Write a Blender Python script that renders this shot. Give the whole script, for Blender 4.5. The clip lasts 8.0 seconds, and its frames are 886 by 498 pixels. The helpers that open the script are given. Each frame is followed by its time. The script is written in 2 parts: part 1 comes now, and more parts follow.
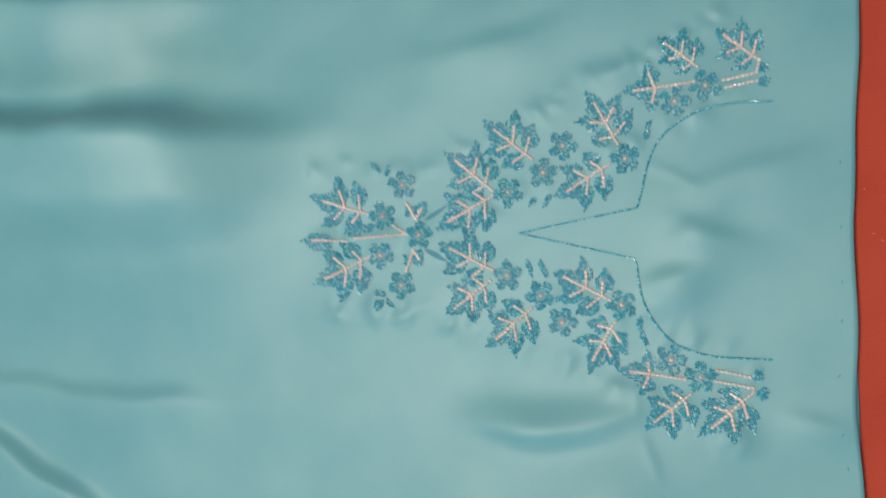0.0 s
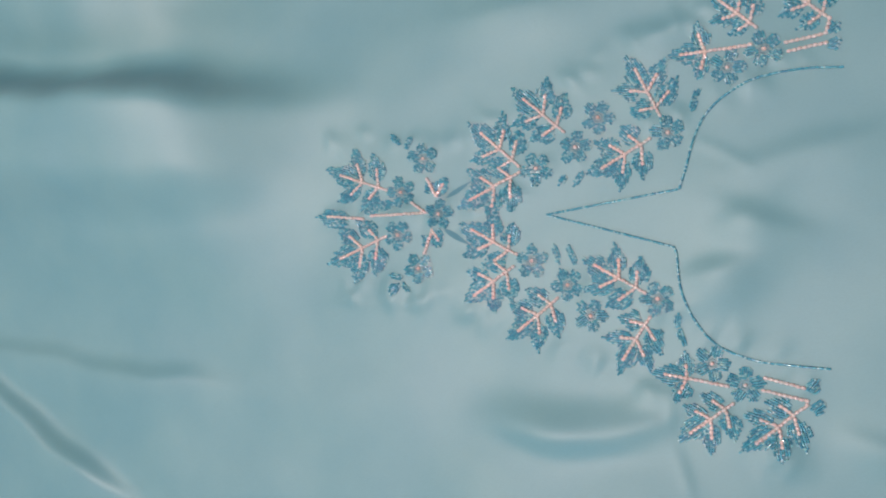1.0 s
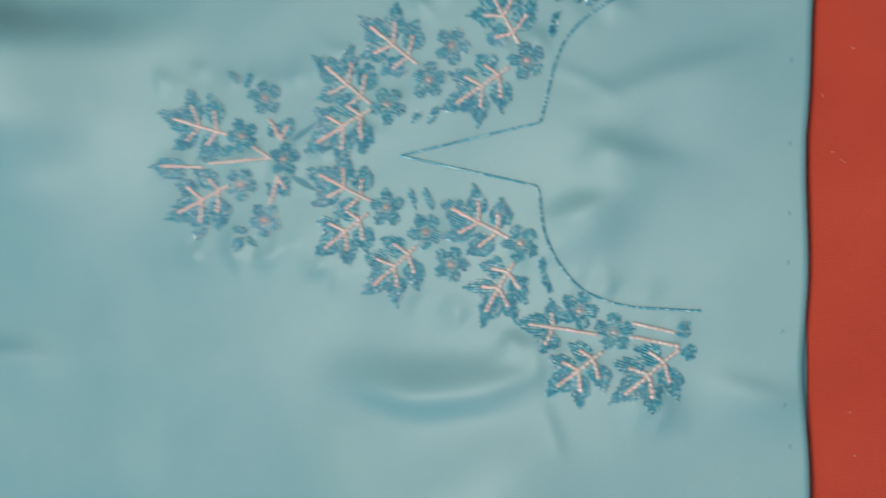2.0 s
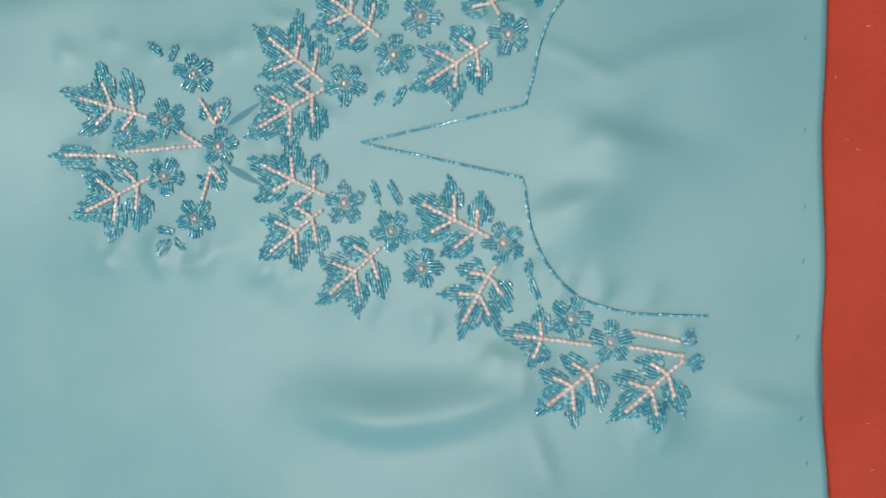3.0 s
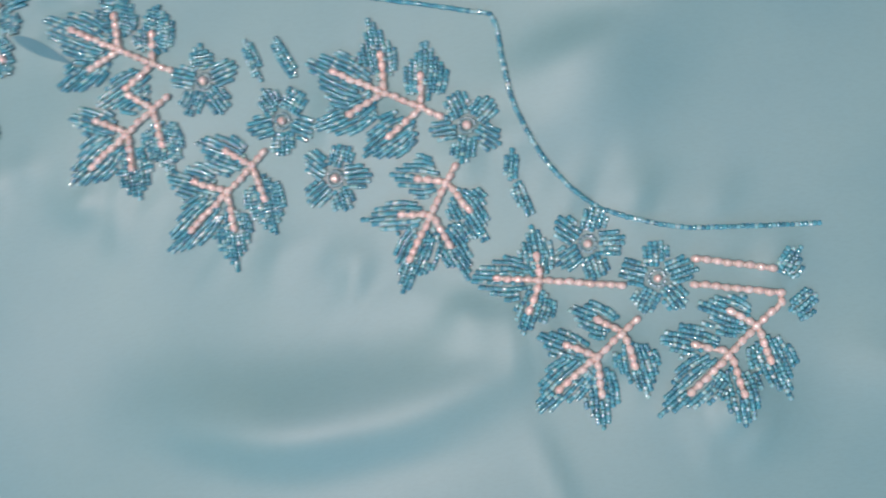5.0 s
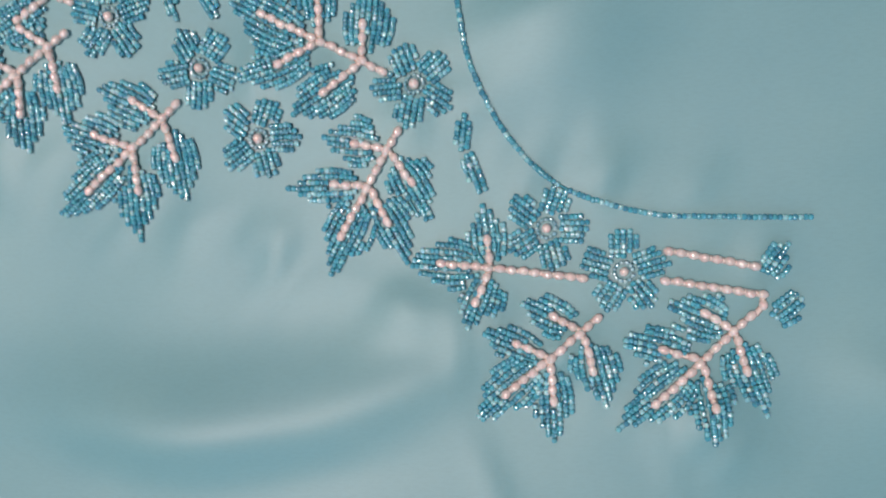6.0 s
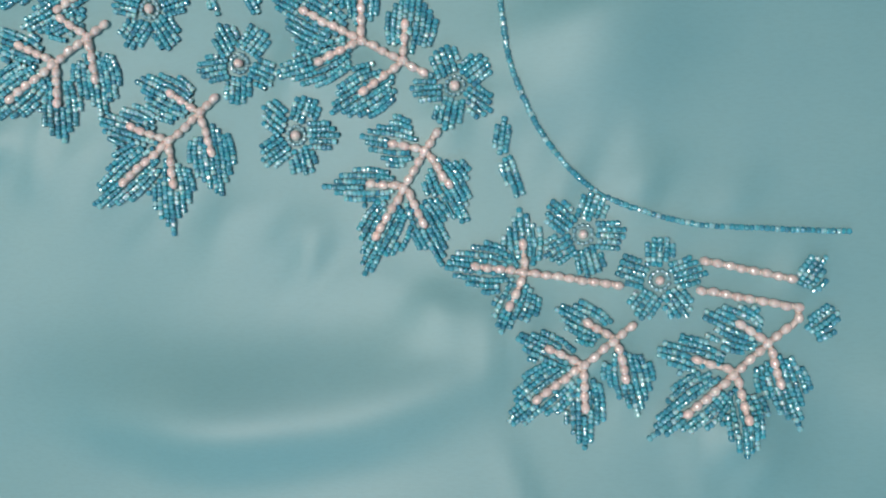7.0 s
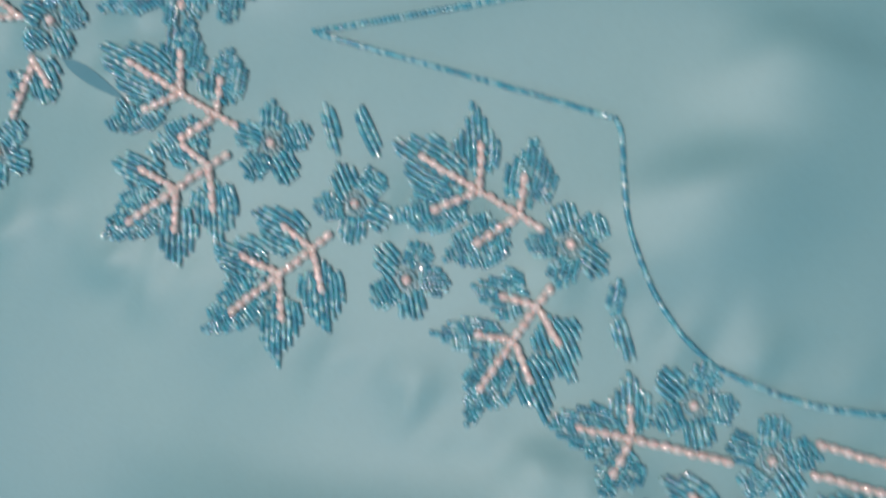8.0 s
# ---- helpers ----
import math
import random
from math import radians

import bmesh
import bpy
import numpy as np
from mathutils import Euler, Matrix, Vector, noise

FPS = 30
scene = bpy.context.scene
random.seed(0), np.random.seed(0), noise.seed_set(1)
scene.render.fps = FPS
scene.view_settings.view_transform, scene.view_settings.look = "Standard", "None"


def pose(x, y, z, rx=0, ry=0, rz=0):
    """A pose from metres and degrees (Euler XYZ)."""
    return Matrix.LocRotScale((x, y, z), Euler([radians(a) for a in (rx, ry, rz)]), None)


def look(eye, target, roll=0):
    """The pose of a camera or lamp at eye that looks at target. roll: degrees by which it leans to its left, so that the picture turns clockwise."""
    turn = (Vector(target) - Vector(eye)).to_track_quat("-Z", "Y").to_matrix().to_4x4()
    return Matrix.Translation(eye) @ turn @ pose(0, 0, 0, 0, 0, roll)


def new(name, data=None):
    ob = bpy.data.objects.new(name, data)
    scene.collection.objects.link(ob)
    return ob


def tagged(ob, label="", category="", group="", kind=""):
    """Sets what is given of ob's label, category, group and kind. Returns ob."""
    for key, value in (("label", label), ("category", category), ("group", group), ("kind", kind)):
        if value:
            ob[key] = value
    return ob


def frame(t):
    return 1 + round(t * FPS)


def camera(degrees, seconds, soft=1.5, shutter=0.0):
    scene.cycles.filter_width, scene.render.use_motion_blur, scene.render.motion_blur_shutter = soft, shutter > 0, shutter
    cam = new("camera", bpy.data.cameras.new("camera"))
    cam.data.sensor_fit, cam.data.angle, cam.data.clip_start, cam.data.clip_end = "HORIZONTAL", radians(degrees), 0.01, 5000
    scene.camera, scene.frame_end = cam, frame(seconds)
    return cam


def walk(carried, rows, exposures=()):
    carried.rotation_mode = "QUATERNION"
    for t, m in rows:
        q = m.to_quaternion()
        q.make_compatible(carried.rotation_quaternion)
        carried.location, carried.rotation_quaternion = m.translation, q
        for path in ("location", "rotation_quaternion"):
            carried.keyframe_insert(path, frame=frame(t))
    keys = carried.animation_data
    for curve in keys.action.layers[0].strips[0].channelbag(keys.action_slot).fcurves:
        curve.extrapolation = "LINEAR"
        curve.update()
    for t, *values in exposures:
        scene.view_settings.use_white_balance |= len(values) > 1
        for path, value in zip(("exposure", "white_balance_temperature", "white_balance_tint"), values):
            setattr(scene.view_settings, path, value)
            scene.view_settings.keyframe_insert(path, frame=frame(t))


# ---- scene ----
cam = camera(55.16, 8.0, soft=1.8, shutter=0.6)
# seconds, place in metres, Euler angles in degrees
ROWS = [
    (0.0, 0.2069, -0.0449, 0.6943, 2.38, 16.72, -1.10),
    (0.5, 0.2257, -0.0396, 0.6441, 0.72, 18.87, 0.17),
    (1.0, 0.2453, -0.0429, 0.6132, 1.84, 23.30, 0.92),
    (1.5, 0.2618, -0.0438, 0.5745, 0.86, 21.11, 0.67),
    (2.0, 0.2672, -0.0539, 0.5424, -1.31, 17.72, -1.12),
    (2.2, 0.2557, -0.0511, 0.5186, -1.72, 15.51, -1.36),
    (3.3, 0.1817, -0.0514, 0.4650, -1.69, 9.20, -2.12),
    (3.5, 0.1747, -0.0551, 0.4405, -2.79, 10.58, -2.71),
    (4.0, 0.1492, -0.0666, 0.3738, -2.13, 8.97, -1.47),
    (4.5, 0.1643, -0.0774, 0.3316, -4.18, 9.88, -2.30),
    (5.0, 0.1810, -0.0959, 0.2916, -1.86, 8.78, -5.03),
    (5.2, 0.1847, -0.0876, 0.2826, -2.96, 8.34, -6.02),
    (6.3, 0.1827, -0.1003, 0.2480, -2.69, 6.20, -1.05),
    (6.5, 0.1827, -0.1001, 0.2488, -2.87, 7.08, -0.94),
    (7.0, 0.1719, -0.0992, 0.2525, -2.01, 6.36, -0.41),
    (7.5, 0.1696, -0.0897, 0.2532, -1.83, 7.61, 0.77),
    (7.7, 0.1630, -0.0809, 0.2520, -1.05, 8.43, 2.10),
    (8.0, 0.1538, -0.0634, 0.2522, 0.47, 9.86, 3.47),
]
EXPOSURES = [
    (0.0, -0.02, 6400, 5), (0.3, -0.02, 6400, 5), (0.5, -0.05, 6700, 22), (0.7, -0.05, 6750, 26), (1.5, -0.05, 6800, 29), (1.8, -0.06, 6600, 14), (2.0, -0.04, 6600, 14), (2.2, 0.05, 6600, 12), (3.3, 0.06, 6600, 14),
    (3.5, 0.05, 6800, 26), (4.5, -0.02, 6800, 27), (5.0, 0.0, 6850, 31), (5.2, -0.02, 6750, 24), (6.3, -0.04, 6750, 25), (6.5, -0.04, 6750, 28), (6.7, -0.08, 6500, 13),
    (7.2, -0.10, 6500, 13), (7.5, -0.10, 6550, 16), (8.0, -0.14, 6550, 20),
]
walk(cam, [(t, pose(x, y, z, rx, ry, rz)) for t, x, y, z, rx, ry, rz in ROWS], EXPOSURES)

# ---- light: a plain unseen room with one lamp under its ceiling ----
world = bpy.data.worlds.new("world")
scene.world = world
world.use_nodes = True
world.node_tree.nodes["Background"].inputs[0].default_value = (0.75, 0.88, 1.0, 1)
world.node_tree.nodes["Background"].inputs[1].default_value = 0.12
lamp = new("ceiling_lamp", bpy.data.lights.new("ceiling_lamp", "AREA"))
lamp.data.shape, lamp.data.size = "DISK", 0.62
lamp.data.energy, lamp.data.color = 46.0, (1.0, 0.90, 0.79)
lamp.matrix_world = look((-0.40, -0.20, 2.30), (0.0, 0.0, 0.0))
daylight = new("window_light", bpy.data.lights.new("window_light", "AREA"))
daylight.data.shape, daylight.data.size, daylight.data.size_y = "RECTANGLE", 1.6, 1.2
daylight.data.energy, daylight.data.color = 12.0, (0.42, 0.78, 1.0)
daylight.matrix_world = look((0.1, -2.12, 1.25), (0.1, 0.0, 1.0))


# ---- materials ----
def material(name, colour, roughness, metallic=0.0, specular=0.5, coat=0.0):
    mat = bpy.data.materials.new(name)
    mat.use_nodes = True
    p = mat.node_tree.nodes["Principled BSDF"]
    p.inputs["Base Color"].default_value = (*colour, 1)
    p.inputs["Roughness"].default_value = roughness
    p.inputs["Metallic"].default_value = metallic
    p.inputs["Specular IOR Level"].default_value = specular
    p.inputs["Coat Weight"].default_value = coat
    p.inputs["Coat Roughness"].default_value = 0.16
    return mat, mat.node_tree, p


def node(tree, kind, **values):
    n = tree.nodes.new(kind)
    for key, value in values.items():
        n.inputs[key.replace("_", " ")].default_value = value
    return n


def ramp(tree, source, low, high, a=0.35, b=0.65):
    r = tree.nodes.new("ShaderNodeValToRGB")
    r.color_ramp.elements[0].color, r.color_ramp.elements[1].color = (*low, 1), (*high, 1)
    r.color_ramp.elements[0].position, r.color_ramp.elements[1].position = a, b
    tree.links.new(source, r.inputs[0])
    return r.outputs[0]


def woven(name, low, high, roughness, specular, thread, relief, sheen=0.0):
    """Woven cloth: two tones in soft patches, slubs along the threads and a fine weave as relief."""
    mat, tree, p = material(name, high, roughness, specular=specular)
    where = tree.nodes.new("ShaderNodeTexCoord").outputs["Object"]
    patch = node(tree, "ShaderNodeTexNoise", Scale=9.0, Detail=5.0, Roughness=0.6)
    tree.links.new(where, patch.inputs["Vector"])
    tone = ramp(tree, patch.outputs[0], low, high)
    stretch = tree.nodes.new("ShaderNodeMapping")
    stretch.inputs["Scale"].default_value = (0.35, 1.0, 1.0)
    tree.links.new(where, stretch.inputs["Vector"])
    slub = node(tree, "ShaderNodeTexNoise", Scale=1400.0, Detail=3.0)
    tree.links.new(stretch.outputs[0], slub.inputs["Vector"])
    mix = tree.nodes.new("ShaderNodeMix")
    mix.data_type, mix.blend_type = "RGBA", "MULTIPLY"
    mix.inputs[0].default_value = 0.24
    tree.links.new(tone, mix.inputs[6])
    tree.links.new(ramp(tree, slub.outputs[0], (0.8, 0.8, 0.8), (1, 1, 1), 0.3, 0.6), mix.inputs[7])
    tree.links.new(mix.outputs[2], p.inputs["Base Color"])
    waves = []
    for axis in "XY":
        wave = node(tree, "ShaderNodeTexWave", Scale=thread, Distortion=1.5, Detail=1.0)
        wave.bands_direction = axis
        tree.links.new(where, wave.inputs["Vector"])
        waves.append(wave.outputs[1])
    weave = tree.nodes.new("ShaderNodeMath")
    weave.operation = "ADD"
    for k in (0, 1):
        tree.links.new(waves[k], weave.inputs[k])
    fuzz = tree.nodes.new("ShaderNodeMath")
    fuzz.operation = "ADD"
    tree.links.new(weave.outputs[0], fuzz.inputs[0])
    tree.links.new(slub.outputs[0], fuzz.inputs[1])
    bump = node(tree, "ShaderNodeBump", Strength=relief, Distance=0.0003)
    tree.links.new(fuzz.outputs[0], bump.inputs["Height"])
    tree.links.new(bump.outputs[0], p.inputs["Normal"])
    p.inputs["Sheen Weight"].default_value = sheen
    return mat


SATIN = woven("aqua satin", (0.130, 0.338, 0.382), (0.164, 0.372, 0.400), 0.55, 0.90, 420.0, 0.02)
COTTON = woven("orange cotton", (0.48, 0.058, 0.032), (0.54, 0.072, 0.040), 0.9, 0.15, 260.0, 0.6, 0.15)


def bead_material(name, low, middle, high, roughness, metallic, coat, glow=0.0, facets=0.0, joined=False):
    """Beads: each has its own tone, and a clear bright glaze."""
    mat, tree, p = material(name, high, roughness, metallic, 0.5, coat)
    info = tree.nodes.new("ShaderNodeNewGeometry" if joined else "ShaderNodeObjectInfo")
    r = tree.nodes.new("ShaderNodeValToRGB")
    for k, (place, colour) in enumerate(((0.0, low), (0.66, middle), (1.0, high))):
        e = r.color_ramp.elements[k] if k < 2 else r.color_ramp.elements.new(1.0)
        e.position, e.color = place, (*colour, 1)
    tree.links.new(info.outputs["Random Per Island" if joined else "Random"], r.inputs[0])
    tree.links.new(r.outputs[0], p.inputs["Base Color"])
    p.inputs["Coat IOR"].default_value = 2.4
    p.inputs["Coat Roughness"].default_value = 0.09
    p.inputs["Subsurface Weight"].default_value = glow
    p.inputs["Subsurface Radius"].default_value = (0.3, 0.8, 1.0)
    p.inputs["Subsurface Scale"].default_value = 0.0012
    if facets:
        dents = node(tree, "ShaderNodeTexNoise", Scale=1500.0, Detail=1.0)
        tree.links.new(tree.nodes.new("ShaderNodeTexCoord").outputs["Object"], dents.inputs["Vector"])
        bump = node(tree, "ShaderNodeBump", Strength=facets, Distance=0.0004)
        tree.links.new(dents.outputs[0], bump.inputs["Height"])
        tree.links.new(bump.outputs[0], p.inputs["Normal"])
        tree.links.new(bump.outputs[0], p.inputs["Coat Normal"])
    return mat


# the third, pale tone paints glints into the colour of some beads
GLASS_TONES = (0.012, 0.24, 0.35), (0.034, 0.42, 0.54), (0.38, 0.70, 0.74), 0.18, 0.08, 1.0, 0.75, 0.6
GLASS = bead_material("aqua lined glass", *GLASS_TONES)
GLASS_JOINED = bead_material("aqua lined glass beads", *GLASS_TONES, joined=True)
CLEAR = bead_material("pale lined glass", (0.16, 0.42, 0.50), (0.26, 0.52, 0.60), (0.40, 0.66, 0.70), 0.18, 0.2, 1.0, 0.3, 0.5)
PEARL = bead_material("pink pearl", (0.69, 0.56, 0.51), (0.75, 0.62, 0.57), (0.80, 0.68, 0.63), 0.26, 0.0, 1.0, 0.3)
THREAD = material("teal thread", (0.04, 0.32, 0.42), 0.7)[0]
CREAM = material("cream thread", (0.72, 0.60, 0.55), 0.75)[0]
# unseen room surfaces: bluish so that light bounced off them tints the shade
ROOM_BLUE, tree, p = material("pale blue plaster", (0.50, 0.60, 0.67), 0.9)
speck = node(tree, "ShaderNodeTexNoise", Scale=6.0, Detail=6.0)
tree.links.new(ramp(tree, speck.outputs[0], (0.47, 0.57, 0.64), (0.53, 0.63, 0.70)), p.inputs["Base Color"])


# ---- shape of the cloth ----
# folds: both ends of the crest, height, reach on its +y side, reach on its -y side, taper at the ends
FOLDS = [
    (-0.62, 0.112, -0.20, 0.084, 0.0800, 0.033, 0.110, 0.09),
    (-0.62, 0.246, -0.30, 0.226, 0.0540, 0.025, 0.070, 0.10),
    (-0.62, 0.185, -0.20, 0.160, 0.0070, 0.030, 0.030, 0.07),
    (-0.62, -0.105, -0.345, -0.255, 0.0150, 0.012, 0.060, 0.05),
    (0.0384, -0.1548, 0.1136, -0.1571, 0.0098, 0.0190, 0.0122, 0.040),
    (0.1196, -0.1541, 0.1545, -0.1380, 0.0048, 0.0130, 0.0100, 0.024),
    (0.175, -0.045, 0.200, -0.038, 0.0092, 0.012, 0.026, 0.024),
    (0.135, 0.128, 0.155, 0.132, 0.0055, 0.010, 0.024, 0.022),
    (-0.55, -0.132, -0.24, -0.152, 0.0090, 0.015, 0.040, 0.06),
    (-0.50, 0.042, -0.20, 0.030, 0.0060, 0.022, 0.026, 0.07),
    (-0.45, -0.035, -0.20, -0.020, 0.0045, 0.022, 0.034, 0.07),
    (0.20, 0.030, 0.29, 0.045, 0.0030, 0.012, 0.022, 0.03),
    (0.19, -0.010, 0.22, 0.010, 0.0026, 0.010, 0.016, 0.02),
    (0.27, -0.147, 0.31, -0.158, 0.0030, 0.009, 0.014, 0.02),
    (0.00, 0.150, 0.09, 0.165, 0.0050, 0.014, 0.026, 0.04),
    (0.00, -0.262, 0.20, -0.255, 0.0190, 0.075, 0.060, 0.080),
    (0.2003, -0.0012, 0.2299, -0.0137, 0.0075, 0.012, 0.028, 0.030),
    (0.1565, -0.1529, 0.1703, -0.1886, 0.0005, 0.007, 0.012, 0.020),
    (0.1382, -0.1206, 0.1547, -0.1240, 0.0030, 0.006, 0.009, 0.010),
    (0.1647, -0.1656, 0.1750, -0.1916, 0.0007, 0.0032, 0.0042, 0.007),
    (0.2142, -0.1608, 0.2221, -0.1787, 0.0007, 0.0032, 0.0042, 0.007),
    (0.1745, 0.0544, 0.2097, 0.0319, 0.0007, 0.0032, 0.0042, 0.007),
    (0.1371, 0.1283, 0.1644, 0.1376, 0.0007, 0.0032, 0.0042, 0.007),
]
WAVES = [(random.uniform(0, math.tau), random.uniform(0, math.tau), random.uniform(14, 75)) for _ in range(18)]


# short puckers where the stitches draw the cloth together, along both arms of the pattern
PUCKERS = []
for _ in range(210):
    u, arm = random.uniform(-0.12, 0.245), random.choice((-1, 1))
    v = arm * (0.030 + max(0.0, u + 0.02) * 0.40 + random.choice((-1, 1)) * random.uniform(0.022, 0.040))
    PUCKERS.append((u, v, random.gauss(-0.9 * arm, 0.5), random.uniform(0.0005, 0.0013), random.uniform(0.0032, 0.0060), random.uniform(0.006, 0.014)))


def height(x, y):
    """The cloth's height over the bed at x, y (numbers or arrays)."""
    x, y = np.asarray(x, float), np.asarray(y, float)
    z = np.full(np.broadcast(x, y).shape, 0.004)
    for ax, ay, bx, by, h, up, down, taper in FOLDS:
        length = math.hypot(bx - ax, by - ay)
        ux, uy = (bx - ax) / length, (by - ay) / length
        s = (x - ax) * ux + (y - ay) * uy
        d = (y - ay) * ux - (x - ax) * uy + 0.003 * np.sin(s * 31 + ax * 9) + 0.0012 * np.sin(s * 83 + ay * 50)
        ends = 1 / ((1 + np.exp(np.clip(-s / (0.4 * taper), -40, 40))) * (1 + np.exp(np.clip((s - length) / (0.4 * taper), -40, 40))))
        reach = down + (up - down) * 0.5 * (1 + np.tanh(d / (0.6 * up)))
        z = z + h * np.exp(-(d / reach) ** 2) * ends
    for turn, phase, f in WAVES:
        z = z + 0.0125 / f * np.sin(f * (x * math.cos(turn) + y * math.sin(turn)) + phase + 0.8 * np.sin(f * 0.6 * (y - x) + turn))
    for ax, ay, turn, h, w, reach in PUCKERS:
        s = (x - ax) * math.cos(turn) + (y - ay) * math.sin(turn)
        d = (y - ay) * math.cos(turn) - (x - ax) * math.sin(turn)
        z = z + h * np.exp(-(d / w) ** 2 - (s / reach) ** 2)
    return z


def part(name, bm, mat, parent, label=""):
    me = bpy.data.meshes.new(name)
    bm.to_mesh(me)
    bm.free()
    me.materials.append(mat)
    ob = new(name, me)
    ob.parent = parent
    if label:
        tagged(ob, label=label)
    return ob


def sheet(left, right, low, high, step, top, thick, edge=None):
    """A sheet of cloth over a rectangle: its top, a turned-down border and an underside."""
    xs = np.linspace(left, right, int((right - left) / step) + 1)
    ys = np.linspace(low, high, int((high - low) / step) + 1)
    gx, gy = np.meshgrid(xs, ys)
    if edge is not None:
        gx = gx + np.clip((gx - right + 0.08) / 0.08, 0, 1) * edge(gy)
    gz = top(gx, gy)
    bm = bmesh.new()
    grid = [[bm.verts.new((a, b, c)) for a, b, c in zip(ra, rb, rc)] for ra, rb, rc in zip(gx, gy, gz)]
    for r0, r1 in zip(grid, grid[1:]):
        for a, b, c, d in zip(r0, r0[1:], r1[1:], r1):
            bm.faces.new((a, b, c, d)).smooth = True
    rim = grid[0] + [r[-1] for r in grid[1:]] + grid[-1][-2::-1] + [r[0] for r in grid[-2:0:-1]]
    under = [bm.verts.new((v.co.x, v.co.y, v.co.z - thick)) for v in rim]
    for k in range(len(rim)):
        j = (k + 1) % len(rim)
        bm.faces.new((rim[j], rim[k], under[k], under[j]))
    return bm


def thing(name, label, category):
    return tagged(new(name), label=label, category=category)


# ---- unseen room round the bed, added to bounce bluish fill light ----
def slab(name, size, place, label):
    bm = bmesh.new()
    bmesh.ops.create_cube(bm, size=1, matrix=Matrix.Translation(place) @ Matrix.Diagonal((*size, 1)))
    ob = part(name, bm, ROOM_BLUE, None)
    return tagged(ob, label=label, category=name.split("_")[0], kind="structure")


slab("floor", (4.4, 4.4, 0.1), (0, 0, -0.52), "unseen pale floor added under the bed")
slab("ceiling", (4.4, 4.4, 0.1), (0, 0, 2.45), "unseen pale blue ceiling added for bounce light")
slab("wall_north", (4.4, 0.1, 2.86), (0, 2.15, 0.965), "unseen pale blue wall added for bounce light")
bm = bmesh.new()
for size, place in (((1.5, 0.1, 2.86), (-1.45, -2.15, 0.965)), ((1.3, 0.1, 2.86), (1.55, -2.15, 0.965)),
                    ((1.6, 0.1, 1.11), (0.1, -2.15, 0.09)), ((1.6, 0.1, 0.55), (0.1, -2.15, 2.12))):
    bmesh.ops.create_cube(bm, size=1, matrix=Matrix.Translation(place) @ Matrix.Diagonal((*size, 1)))
tagged(part("wall_south", bm, ROOM_BLUE, None), label="unseen pale blue wall with an open window, added for bounce light", category="wall", kind="structure")
slab("wall_east", (0.1, 4.2, 2.86), (2.15, 0, 0.965), "unseen pale blue wall added for bounce light")
slab("wall_west", (0.1, 4.2, 2.86), (-2.15, 0, 0.965), "unseen pale blue wall added for bounce light")

# ---- the bed and its orange cover ----
bed = thing("bed", "plain low bed under an orange cotton cover", "bed")
bm = bmesh.new()
bmesh.ops.create_cube(bm, size=1, matrix=Matrix.Translation((0, 0, -0.245)) @ Matrix.Diagonal((2.3, 2.0, 0.45, 1)))
bmesh.ops.bevel(bm, geom=list(bm.edges), offset=0.04, segments=3, affect="EDGES")
part("mattress", bm, ROOM_BLUE, bed)


def cover_height(x, y):
    z = -0.0056 + 0.0012 * np.sin(21 * x + 9 * y) * np.sin(13 * y - 4 * x)
    for ax, ay, turn, h, w in ((0.350, 0.060, -1.05, 0.0045, 0.008), (0.372, 0.012, -0.9, 0.0035, 0.007), (0.37, -0.16, 0.5, 0.002, 0.010), (0.345, -0.20, -1.3, 0.0015, 0.006)):
        s = (x - ax) * math.cos(turn) + (y - ay) * math.sin(turn)
        d = (y - ay) * math.cos(turn) - (x - ax) * math.sin(turn)
        z = z + h * np.exp(-(d / w) ** 2 - (s / 0.05) ** 2)
    return z


cover = part("bed_cover", sheet(-1.16, 1.16, -1.01, 1.01, 0.01, cover_height, 0.006), COTTON, None)
tagged(cover, label="orange-red woven cotton bed cover with soft creases", category="bed cover")

# ---- the garment ----
garment = thing("embroidered_tunic", "aqua satin tunic with beaded neckline on orange bed cover", "tunic")


def front_edge(y):
    return 0.062 * np.maximum(y, 0) + 0.0005 * np.sin(61 * y) - 0.0032 * np.exp(-((y + 0.145) / 0.042) ** 2)


def back_edge(y):
    return 0.062 * np.maximum(y, 0) - 0.0012 + 0.0006 * np.sin(35 * y)


def back_height(x, y):
    return 0.0 * x - 0.0005 + 0.0012 * np.sin(40 * y) * np.sin(30 * x)


part("front_panel", sheet(-0.70, 0.3190, -0.42, 0.44, 0.0032, height, 0.0006, front_edge), SATIN, garment, "smooth aqua satin with soft folds")
part("back_panel", sheet(-0.68, 0.3190, -0.40, 0.42, 0.008, back_height, 0.0006, back_edge), SATIN, garment)

# ---- beadwork: seed beads and pearls, sewn on in rows ----
SEED, ROW, PITCH = 0.00138, 0.00176, 0.00330


def bead_mesh(name, mat, radius, long, ends, segments, rings):
    bm = bmesh.new()
    loops = []
    for k in range(rings + 1):
        a = math.pi * (ends + (1 - 2 * ends) * k / rings)
        loops.append([bm.verts.new((-math.cos(a) * long, math.sin(a) * radius * math.cos(b), math.sin(a) * radius * math.sin(b)))
                      for b in (math.tau * j / segments for j in range(segments))])
    for r0, r1 in zip(loops, loops[1:]):
        for j in range(segments):
            i = (j + 1) % segments
            bm.faces.new((r0[j], r0[i], r1[i], r1[j])).smooth = True
    me = bpy.data.meshes.new(name)
    bm.to_mesh(me)
    bm.free()
    me.materials.append(mat)
    return me


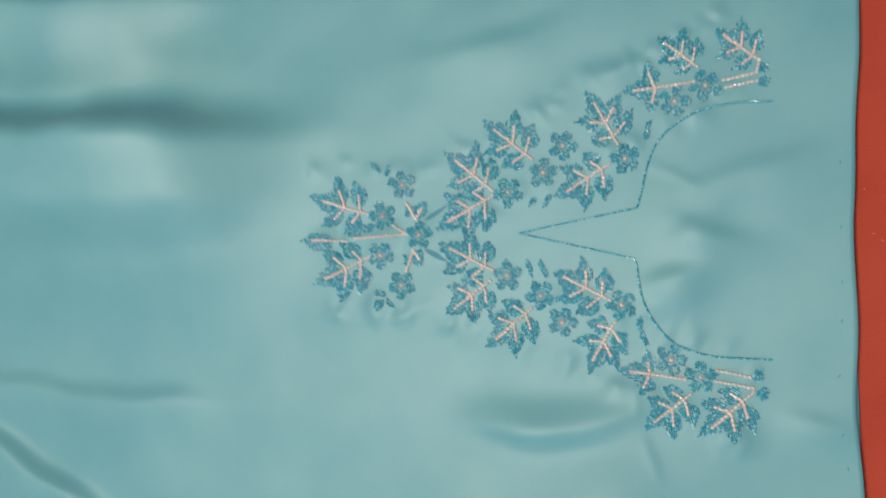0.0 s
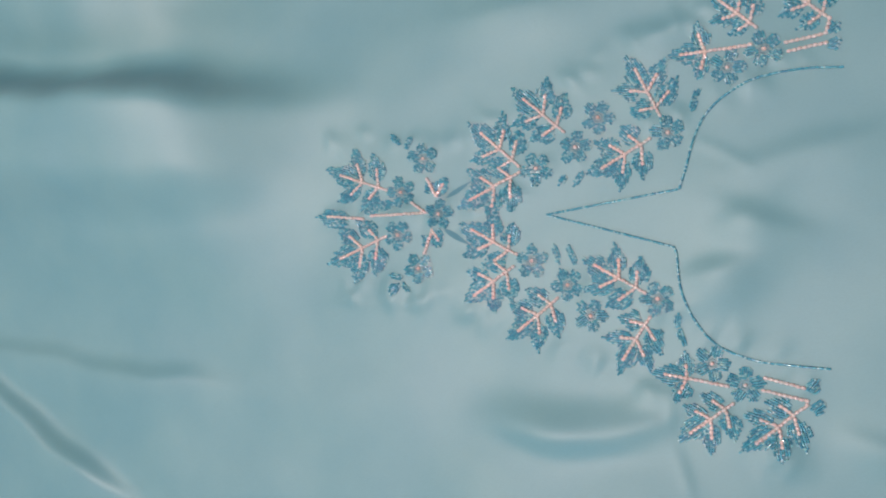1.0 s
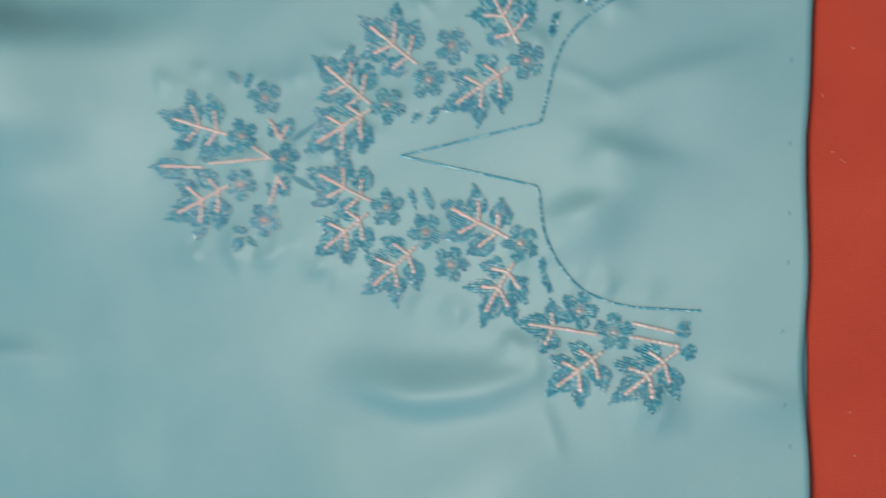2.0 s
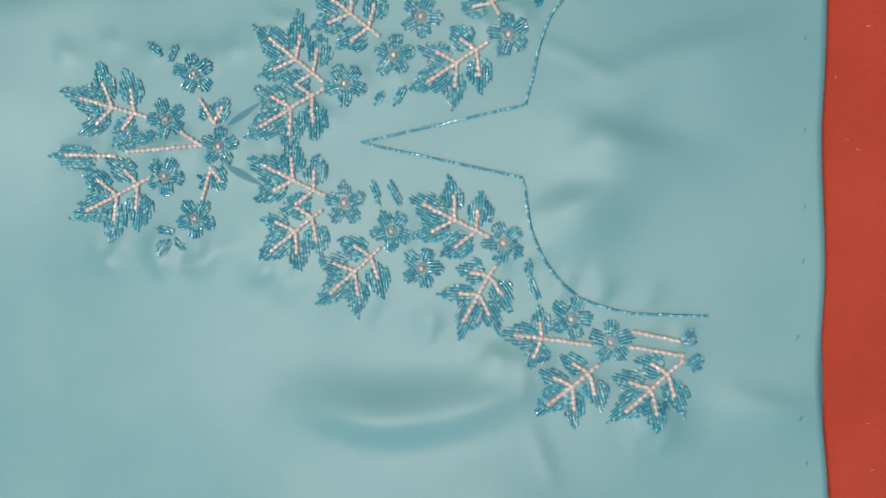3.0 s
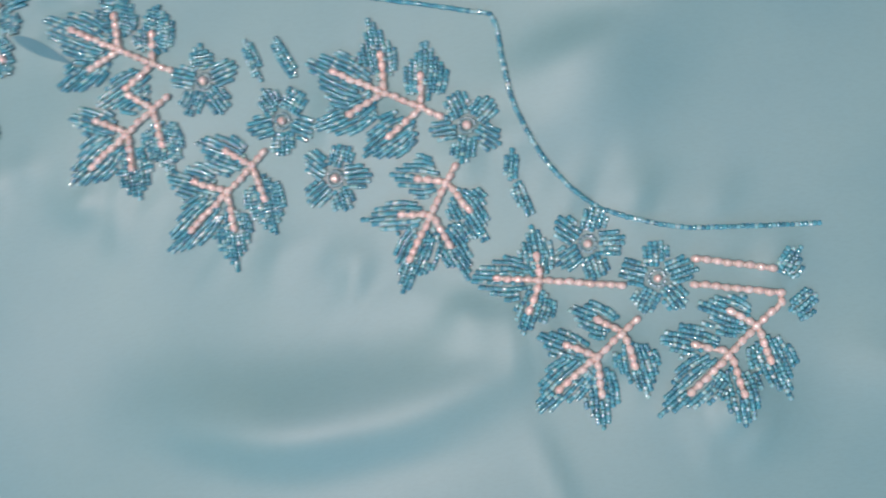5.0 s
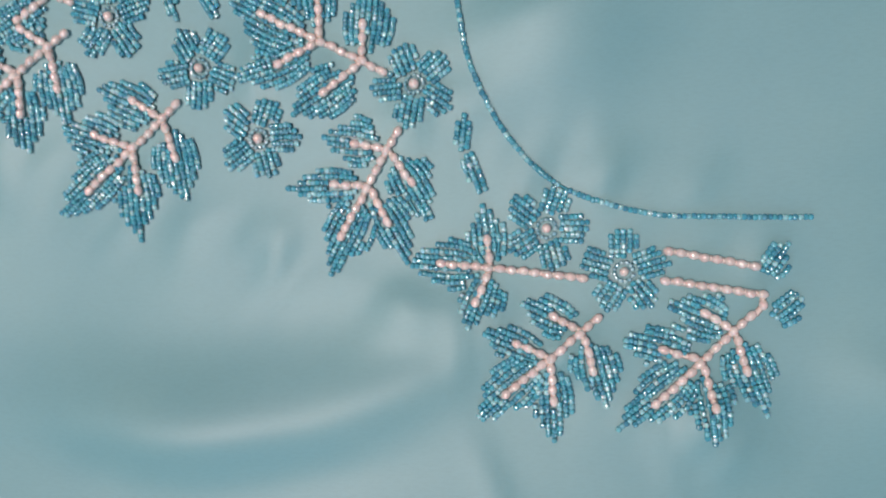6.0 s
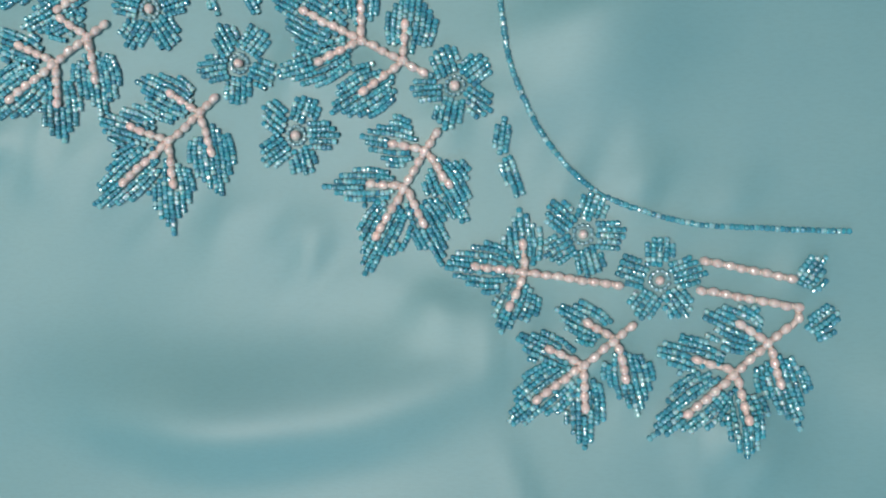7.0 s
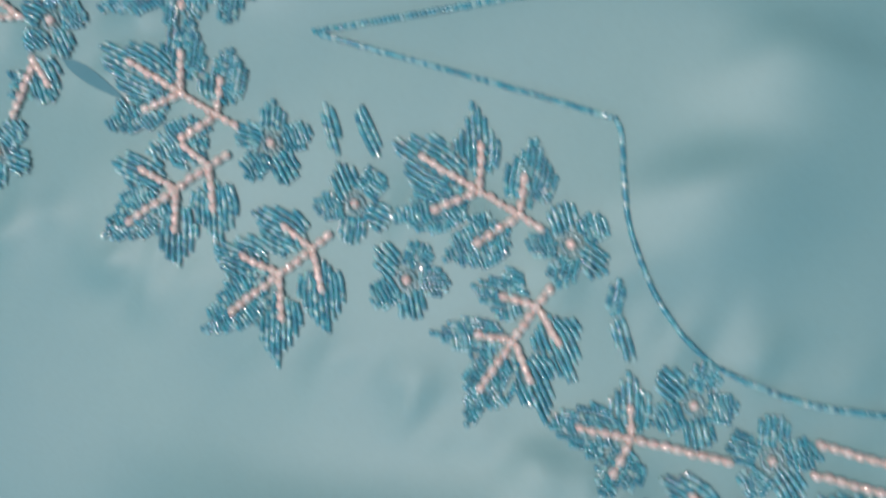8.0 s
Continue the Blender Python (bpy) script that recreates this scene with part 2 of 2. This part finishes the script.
SEED_MESH = bead_mesh("seed_bead", GLASS, ROW * 0.53, SEED * 0.70, 0.22, 8, 3)
PALE_MESH = bead_mesh("pale_bead", CLEAR, SEED * 0.54, SEED * 0.54, 0.2, 8, 3)
PEARL_MESH = bead_mesh("pearl", PEARL, 0.00134, 0.00170, 0.06, 12, 7)
ROUND_MESH = bead_mesh("pearl", PEARL, 0.00148, 0.00146, 0.06, 12, 7)

taken = {}


def free(x, y, gap):
    """Whether no bead stands nearer to x, y than gap allows."""
    i, j = int(x // 0.004), int(y // 0.004)
    for a in (i - 1, i, i + 1):
        for b in (j - 1, j, j + 1):
            for px, py, r in taken.get((a, b), ()):
                if math.hypot(px - x, py - y) < r + gap:
                    return False
    return True


def take(x, y, r):
    taken.setdefault((int(x // 0.004), int(y // 0.004)), []).append((x, y, r))


class Motif:
    """One sewn figure: its threads as a mesh, and its beads and pearls."""

    def __init__(self, name, label=""):
        self.name, self.label = name, label
        self.beads, self.threads, self.veins = [], [], []

    def pearls(self, a, b, first=0.0):
        """A line of pearls from a to b."""
        length = math.dist(a, b)
        turn = math.atan2(b[1] - a[1], b[0] - a[0])
        n = max(1, round((length - first) / PITCH))
        for k in range(n + 1):
            s = first + (length - first) * k / n
            x = a[0] + s * math.cos(turn) + random.gauss(0, 0.00012)
            y = a[1] + s * math.sin(turn) + random.gauss(0, 0.00012)
            if free(x, y, 0.0013):
                self.beads.append((PEARL_MESH, x, y, turn + random.gauss(0, 0.08), 0.0013))
                take(x, y, 0.00112)
        self.veins.append((a, b))

    def row(self, points, mesh=None, gap=None):
        """Beads one after another along a line of points; those that find no room are left out."""
        mesh = mesh or SEED_MESH
        step, left, run = SEED * 1.0, random.uniform(0, SEED * 0.6), []
        for (ax, ay), (bx, by) in zip(points, points[1:]):
            length = math.hypot(bx - ax, by - ay)
            turn = math.atan2(by - ay, bx - ax)
            while left <= length:
                x, y = ax + (bx - ax) * left / max(length, 1e-9), ay + (by - ay) * left / max(length, 1e-9)
                x, y = x + random.gauss(0, 0.00006), y + random.gauss(0, 0.00006)
                if free(x, y, gap or ROW * 0.36):
                    self.beads.append((mesh, x, y, turn + random.gauss(0, 0.10), ROW * random.uniform(0.40, 0.58)))
                    run.append((x, y))
                left += step
            left -= length
        for x, y in run:
            take(x, y, ROW * 0.45)
        if len(run) > 1:
            self.threads.append(run)

    def lobe(self, start, tip, half, blunt=0.55):
        """Rows side by side that fill one lobe of a leaf, running together towards its tip."""
        length = math.dist(start, tip)
        ux, uy = (tip[0] - start[0]) / length, (tip[1] - start[1]) / length
        count = max(1, round(half / ROW - 0.1))
        shift = random.choice((0.0, 0.4, -0.4)) * ROW
        bend = random.gauss(0, 0.05)
        for k in sorted(range(-count, count + 1), key=abs):
            o = k * ROW + shift + random.gauss(0, 0.00010)
            v = min(1.0, abs(o) / (half + 0.5 * ROW))
            s0 = length * (0.02 + 0.16 * v ** 2 + random.uniform(-0.03, 0.05))
            s1 = length * (1 - blunt * v ** 1.2 + random.uniform(-0.09, 0.05))
            line = []
            for j in range(9):
                f = (s0 + (s1 - s0) * j / 8) / length
                swell = 0.62 + 0.38 * math.sin(0.5 * math.pi * min(1.0, f / 0.42))
                side = o * swell * (1 - 0.16 * max(0.0, f - 0.5)) + bend * f * f * length
                line.append((start[0] + ux * f * length - uy * side, start[1] + uy * f * length + ux * side))
            if s1 - s0 > SEED:
                self.row(line)

    def build(self):
        bm = bmesh.new()
        for run in self.threads:
            tube(bm, run, 0.00045, 0.0004)
        for a, b in self.veins:
            n = max(2, int(math.dist(a, b) / 0.002))
            tube(bm, [(a[0] + (b[0] - a[0]) * k / n, a[1] + (b[1] - a[1]) * k / n) for k in range(n + 1)], 0.00095, 0.0009, 1)
        me = bpy.data.meshes.new(self.name)
        bm.to_mesh(me)
        bm.free()
        me.materials.append(THREAD)
        me.materials.append(CREAM)
        base = new(self.name, me)
        base.parent = garment
        if self.label:
            tagged(base, label=self.label)
        zs = height(np.array([b[1] for b in self.beads]), np.array([b[2] for b in self.beads]))
        ys = [b[2] for b in self.beads]
        singly = sum(ys) < 0.04 * len(ys)
        points, faces = [], []
        for (mesh, x, y, turn, up), z in zip(self.beads, zs):
            spin = Euler((random.uniform(0, 6.28), random.gauss(0, 0.10), turn))
            k = 1.0 if mesh is PEARL_MESH else random.uniform(0.93, 1.06)
            size = (k * random.uniform(0.92, 1.08), k, k)
            if mesh is SEED_MESH and not singly:
                m = Matrix.LocRotScale((x, y, z + up), spin, size)
                faces += [tuple(len(points) + i for i in f.vertices) for f in mesh.polygons]
                points += [tuple(m @ v.co) for v in mesh.vertices]
                continue
            ob = new(mesh.name.split(".")[0], mesh)
            ob.parent = base
            ob.matrix_basis = Matrix.LocRotScale((x, y, z + up), spin, size)
        if points:
            me = bpy.data.meshes.new("seed_beads")
            me.from_pydata(points, [], faces)
            me.polygons.foreach_set("use_smooth", [True] * len(faces))
            me.materials.append(GLASS_JOINED)
            joined = new("seed_beads", me)
            joined.parent = base
            tagged(joined, label="rows of small aqua glass seed beads", kind="stuff")
        return base


def tube(bm, points, radius, up, slot=0):
    """A thread laid along points on the cloth."""
    zs = height(np.array([q[0] for q in points]), np.array([q[1] for q in points]))
    loops = []
    for k, ((x, y), z) in enumerate(zip(points, zs)):
        a, b = points[max(0, k - 1)], points[min(len(points) - 1, k + 1)]
        turn = math.atan2(b[1] - a[1], b[0] - a[0])
        loops.append([bm.verts.new((x - math.sin(turn) * radius * c, y + math.cos(turn) * radius * c, z + up + radius * s)) for c, s in ((1, 0), (0, 1), (-1, 0), (0, -1))])
    for r0, r1 in zip(loops, loops[1:]):
        for j in range(4):
            f = bm.faces.new((r0[j], r0[(j + 1) % 4], r1[(j + 1) % 4], r1[j]))
            f.smooth, f.material_index = True, slot


def leaf(base, tip, flip=1):
    """A five-lobed leaf: pearl midrib and side veins first, lobes of seed beads later."""
    m = Motif("beaded_leaf", "five-lobed leaf of aqua seed beads with pearl veins")
    length = math.dist(base, tip)
    ux, uy = (tip[0] - base[0]) / length, (tip[1] - base[1]) / length

    def at(along, side):
        return (base[0] + length * (ux * along - flip * uy * side), base[1] + length * (uy * along + flip * ux * side))

    def near(along, side):
        return at(along + random.gauss(0, 0.015), side + random.gauss(0, 0.015))

    m.pearls(base, tip)
    first = PITCH * 0.9
    m.pearls(at(0.17, 0), near(0.26, -0.25), first)
    m.pearls(at(0.17, 0), near(0.32, 0.31), first)
    m.pearls(at(0.51, 0), near(0.67, -0.27), first)
    m.pearls(at(0.51, 0), near(0.71, 0.28), first)
    m.lobes = [
        (near(0.63, 0), near(1.34, -0.01), 0.205 * length),
        (near(0.57, -0.06), near(0.86, -0.56), 0.175 * length),
        (near(0.58, 0.07), near(0.94, 0.59), 0.180 * length),
        (near(0.18, -0.07), near(0.39, -0.53), 0.180 * length),
        (near(0.19, 0.11), near(0.48, 0.59), 0.190 * length),
    ]
    return m


def trefoil(base, tip, up, down):
    """A three-lobed leaf on a long pearl stalk."""
    m = Motif("beaded_trefoil", "three-lobed leaf of aqua seed beads on a pearl stalk")
    cross = (base[0] + 0.65 * (tip[0] - base[0]), base[1] + 0.65 * (tip[1] - base[1]))
    m.pearls(base, tip)
    m.pearls(cross, up, PITCH * 0.9)
    m.pearls(cross, down, PITCH * 0.9)
    m.lobes = []
    for end, reach in ((tip, 0.0105), (up, 0.0110), (down, 0.0095)):
        d = math.dist(cross, end)
        m.lobes.append(((cross[0] + (end[0] - cross[0]) * 0.18, cross[1] + (end[1] - cross[1]) * 0.18),
                        (end[0] + (end[0] - cross[0]) / d * reach, end[1] + (end[1] - cross[1]) / d * reach), 0.0066))
    return m


def flower(x, y, radius=0.0128, turn=0.0):
    """A five-petalled flower: a pearl in a ring of pale beads, petals of radiating rows."""
    m = Motif("beaded_flower", "five-petalled flower of aqua seed beads round a single pearl")
    m.beads.append((ROUND_MESH, x, y, random.uniform(0, 3), 0.0015))
    take(x, y, 0.0015)
    ring = [(x + 0.0027 * math.cos(a), y + 0.0027 * math.sin(a)) for a in (math.tau * k / 24 for k in range(24))]
    m.row(ring, PALE_MESH, SEED * 0.34)
    m.lobes = []
    m.petals = []
    for k in range(5):
        a = turn + math.tau * (k + random.gauss(0, 0.03)) / 5
        reach = radius * random.uniform(0.93, 1.06)
        m.petals.append((a, reach))
    m.centre = (x, y)
    return m


def petals(m):
    x, y = m.centre
    for a, reach in m.petals:
        for k in (0, 1, -1, 2, -2):
            o, spread = k * ROW * 0.96, k * 0.02
            end = reach * (1 - 0.04 * k * k + random.uniform(-0.04, 0.04))
            line = []
            for j in range(7):
                s = 0.0041 + (end - 0.0041) * j / 6
                side = o + spread * (s - 0.0041)
                line.append((x + math.cos(a) * s - math.sin(a) * side, y + math.sin(a) * s + math.cos(a) * side))
            m.row(line)


def leaflet(a, b, half, name="beaded_leaflet"):
    m = Motif(name, "small pointed leaflet of aqua seed beads")
    m.lobes = [(a, b, half)]
    return m


def string(points, name, label):
    """A single line of pearls through points."""
    m = Motif(name, label)
    for a, b in zip(points, points[1:]):
        m.pearls(a, b)
    m.lobes = []
    return m


def smooth_line(points, n=12):
    out = []
    for k in range(len(points) - 1):
        p0, p1, p2, p3 = points[max(0, k - 1)], points[k], points[k + 1], points[min(len(points) - 1, k + 2)]
        for j in range(n):
            t = j / n
            out.append(tuple(0.5 * (2 * b + (c - a) * t + (2 * a - 5 * b + 4 * c - d) * t * t + (3 * b - a - 3 * c + d) * t ** 3)
                             for a, b, c, d in zip(p0, p1, p2, p3)))
    return out + [points[-1]]


# base and tip of the midrib, and on which side the larger lobes lie
LEAVES_ONE = [
    (0.0430, -0.0296, 0.0078, -0.0113, 1), (0.0410, -0.0388, 0.0107, -0.0611, 1), (0.0752, -0.0620, 0.0455, -0.0870, 1),
    (0.1388, -0.0560, 0.1036, -0.0374, 1), (0.1426, -0.0736, 0.1243, -0.1039, 1), (0.1985, -0.1299, 0.1717, -0.1512, 1),
    (0.2415, -0.1304, 0.2142, -0.1547, 1), (-0.0665, 0.0212, -0.1066, 0.0340, -1), (-0.0664, -0.0161, -0.1069, -0.0340, 1),
]
LEAVES_TWO = [
    (0.0445, 0.0320, 0.0065, 0.0123, 1), (0.0442, 0.0371, 0.0138, 0.0631, -1), (0.0785, 0.0613, 0.0479, 0.0873, -1),
    (0.1412, 0.0525, 0.1077, 0.0333, 1), (0.1486, 0.0691, 0.1313, 0.1026, -1), (0.2120, 0.1258, 0.1887, 0.1454, -1),
    (0.2574, 0.1272, 0.2327, 0.1483, -1),
]
FLOWERS = [
    (-0.0206, 0.0015, 0.2000), (-0.0532, 0.0191, 0.6000), (-0.0557, -0.0149, 1.0000),
    (-0.0348, 0.0455, 0.4000), (-0.0371, -0.0412, 0.9000), (0.0551, -0.0346, 0.3000),
    (0.0831, -0.0519, 0.8550), (0.1005, -0.0738, -0.0300), (0.1481, -0.0603, 0.6600),
    (0.1849, -0.1037, -0.0700), (0.2065, -0.1169, 0.3150), (0.0580, 0.0347, 0.8000),
    (0.0878, 0.0492, 0.2000), (0.1042, 0.0702, 1.1000), (0.1542, 0.0567, 0.5000),
    (0.1936, 0.0995, 0.0000), (0.2171, 0.1102, 0.7000),
]
LEAFLETS_ONE = [
    (0.0710, -0.0218, 0.0752, -0.0376, 0.0026), (0.0821, -0.0228, 0.0890, -0.0382, 0.0028), (0.1631, -0.0695, 0.1616, -0.0823, 0.0024),
    (0.1624, -0.0794, 0.1669, -0.0930, 0.0026), (0.2450, -0.1186, 0.2521, -0.1105, 0.0040), (0.2471, -0.1314, 0.2567, -0.1255, 0.0036),
    (-0.0504, -0.0491, -0.0625, -0.0468, 0.0026), (-0.0539, -0.0528, -0.0612, -0.0642, 0.0030), (-0.0504, -0.0527, -0.0453, -0.0606, 0.0022),
]
LEAFLETS_TWO = [
    (0.0799, 0.0298, 0.0749, 0.0207, 0.0024), (0.0938, 0.0318, 0.0864, 0.0204, 0.0026), (0.1701, 0.0715, 0.1725, 0.0800, 0.0024),
    (0.1722, 0.0790, 0.1761, 0.0869, 0.0026), (-0.0543, 0.0579, -0.0635, 0.0651, 0.0026), (-0.0507, 0.0532, -0.0444, 0.0642, 0.0026),
    (-0.0975, -0.0018, -0.1300, -0.0002, 0.0072), (-0.0580, 0.0100, -0.0890, 0.0050, 0.0038), (0.2560, 0.1190, 0.2640, 0.1245, 0.0036),
    (0.2560, 0.1080, 0.2650, 0.1130, 0.0040),
]

motifs = []
for bx, by, tx, ty, flip in LEAVES_ONE + LEAVES_TWO:
    motifs.append(leaf((bx, by), (tx, ty), flip))
motifs.append(trefoil((0.1948, -0.1182), (0.1541, -0.1128), (0.1676, -0.1066), (0.1639, -0.1244)))
motifs.append(trefoil((0.2081, 0.1136), (0.1634, 0.1105), (0.1747, 0.1225), (0.1767, 0.1007)))
PEARLS = "pearl_string", "short string of pink pearls sewn on satin"
motifs.append(string([(0.2193, -0.1113), (0.2426, -0.1164)], *PEARLS))
motifs.append(string([(0.2182, -0.1198), (0.2447, -0.1244), (0.2449, -0.1275), (0.2426, -0.1303)], *PEARLS))
motifs.append(string([(0.2312, 0.1134), (0.2553, 0.1175), (0.2574, 0.1272)], *PEARLS))
motifs.append(string([(0.2330, 0.1075), (0.2553, 0.1112)], *PEARLS))
motifs.append(string([(-0.0320, 0.0028), (-0.0508, 0.0015), (-0.0783, 0.0006)], *PEARLS))
motifs.append(string([(-0.0870, -0.0016), (-0.1179, 0.0003)], *PEARLS))
motifs.append(string([(-0.0320, 0.0028), (-0.0434, 0.0106)], *PEARLS))
for bx, by, ax, ay, cx, cy in ((-0.0235, 0.0159, -0.0312, 0.0293, -0.0180, 0.0243), (-0.0258, -0.0111, -0.0321, -0.0289, -0.0206, -0.0184)):
    m = Motif("beaded_sprig", "forked sprig of aqua seed beads with pearl stem")
    m.pearls((bx, by), (ax, ay))
    m.pearls((bx, by), (cx, cy), PITCH * 0.9)
    m.lobes = [((bx, by), (cx + 0.7 * (cx - bx), cy + 0.9 * (cy - by)), 0.0062), ((bx + 0.3 * (ax - bx), by + 0.3 * (ay - by)), (ax - 0.002, by + 0.75 * (ay - by)), 0.0046)]
    motifs.append(m)
for x, y, turn in FLOWERS:
    motifs.append(flower(x, y, 0.0128, turn))
for m in motifs:
    if m.name == "beaded_flower":
        petals(m)
for bx, by, tx, ty, half in LEAFLETS_ONE + LEAFLETS_TWO:
    motifs.append(leaflet((bx, by), (tx, ty), half))

# the neckline: a notch, two corners and two curves out to the shoulders
NECK_LOW = [(0.2586, -0.1032), (0.2459, -0.1027), (0.2308, -0.1020), (0.2171, -0.1010), (0.2055, -0.0982), (0.1953, -0.0946), (0.1875, -0.0904), (0.1796, -0.0831), (0.1725, -0.0733), (0.1670, -0.0619), (0.1637, -0.0522), (0.1618, -0.0398), (0.1606, -0.0285), (0.1586, -0.0236)]
NECK_HIGH = [(0.2656, 0.0942), (0.2412, 0.0951), (0.2166, 0.0917), (0.1967, 0.0836), (0.1801, 0.0690), (0.1719, 0.0518), (0.1663, 0.0303), (0.1622, 0.0166)]
neck = Motif("neckline_string", "single string of aqua glass beads along the neckline")
for line in (smooth_line(NECK_LOW), [NECK_LOW[-1], (0.0676, -0.0004)], smooth_line(NECK_HIGH), [NECK_HIGH[-1], (0.0668, 0.0003)]):
    neck.row(line, None, SEED * 0.30)
neck.lobes = []
motifs.append(neck)

for m in motifs:
    for start, tip, half in m.lobes:
        m.lobe(start, tip, half, 0.38 if m.name == "beaded_leaflet" else 0.55)
for m in motifs:
    m.build()


# ---- tapered dark teal marks laid on the cloth beside the pattern ----
DARK_TEAL, tree, p = material("faded tracing ink", (0.06, 0.25, 0.33), 0.7)
mottle = node(tree, "ShaderNodeTexNoise", Scale=260.0, Detail=3.0)
tree.links.new(ramp(tree, mottle.outputs[0], (0.05, 0.21, 0.28), (0.09, 0.28, 0.34)), p.inputs["Base Color"])
for ax, ay, bx, by, half in ((-0.0160, -0.0105, 0.0060, -0.0230, 0.0023), (-0.0150, 0.0140, 0.0065, 0.0270, 0.0019)):
    bm = bmesh.new()
    rails = []
    for k in range(13):
        t = k / 12
        w = half * (0.12 + math.sin(math.pi * t ** 0.7)) * 0.9
        x, y = ax + (bx - ax) * t, ay + (by - ay) * t
        n = math.dist((ax, ay), (bx, by))
        ends = [(x - (by - ay) / n * w * c, y + (bx - ax) / n * w * c) for c in (-1.0, -0.33, 0.33, 1.0)]
        rails.append([bm.verts.new((q[0], q[1], float(height(*q)) + 0.00025)) for q in ends])
    for r0, r1 in zip(rails, rails[1:]):
        for j in range(3):
            bm.faces.new((r0[j], r0[j + 1], r1[j + 1], r1[j])).smooth = True
    part("tracing_mark", bm, DARK_TEAL, garment, "tapered dark teal mark on the satin")

# ---- small marks: basting stitches near the cut edge, lint ----
for x, y, turn in ((0.3115, 0.0445, 1.5), (0.3105, -0.004, 1.3), (0.3095, -0.045, 1.7), (0.3085, -0.074, 1.5), (0.3050, -0.115, 1.0), (0.3055, -0.158, 1.1), (0.3085, -0.183, 1.6)):
    bm = bmesh.new()
    dx, dy = 0.0014 * math.cos(turn), 0.0014 * math.sin(turn)
    tube(bm, [(x - dx, y - dy), (x, y), (x + dx, y + dy)], 0.00028, 0.0002)
    part("basting_stitch", bm, THREAD, garment)

bm = bmesh.new()
for _ in range(26):
    x, y, turn = random.uniform(0.325, 0.42), random.uniform(-0.26, 0.24), random.uniform(0, math.tau)
    loops = []
    for k in range(5):
        turn += random.gauss(0, 0.5)
        x, y = x + 0.0006 * math.cos(turn), y + 0.0006 * math.sin(turn)
        z = float(cover_height(x, y)) + 0.0001
        loops.append([bm.verts.new((x - 0.00012 * math.sin(turn), y + 0.00012 * math.cos(turn), z)),
                      bm.verts.new((x, y, z + 0.00022)), bm.verts.new((x + 0.00012 * math.sin(turn), y - 0.00012 * math.cos(turn), z))])
    for r0, r1 in zip(loops, loops[1:]):
        for j in (0, 1):
            bm.faces.new((r0[j], r0[j + 1], r1[j + 1], r1[j]))
tagged(part("lint", bm, CREAM, None), label="short pale lint fibres on the orange cotton cover", category="lint", kind="stuff")
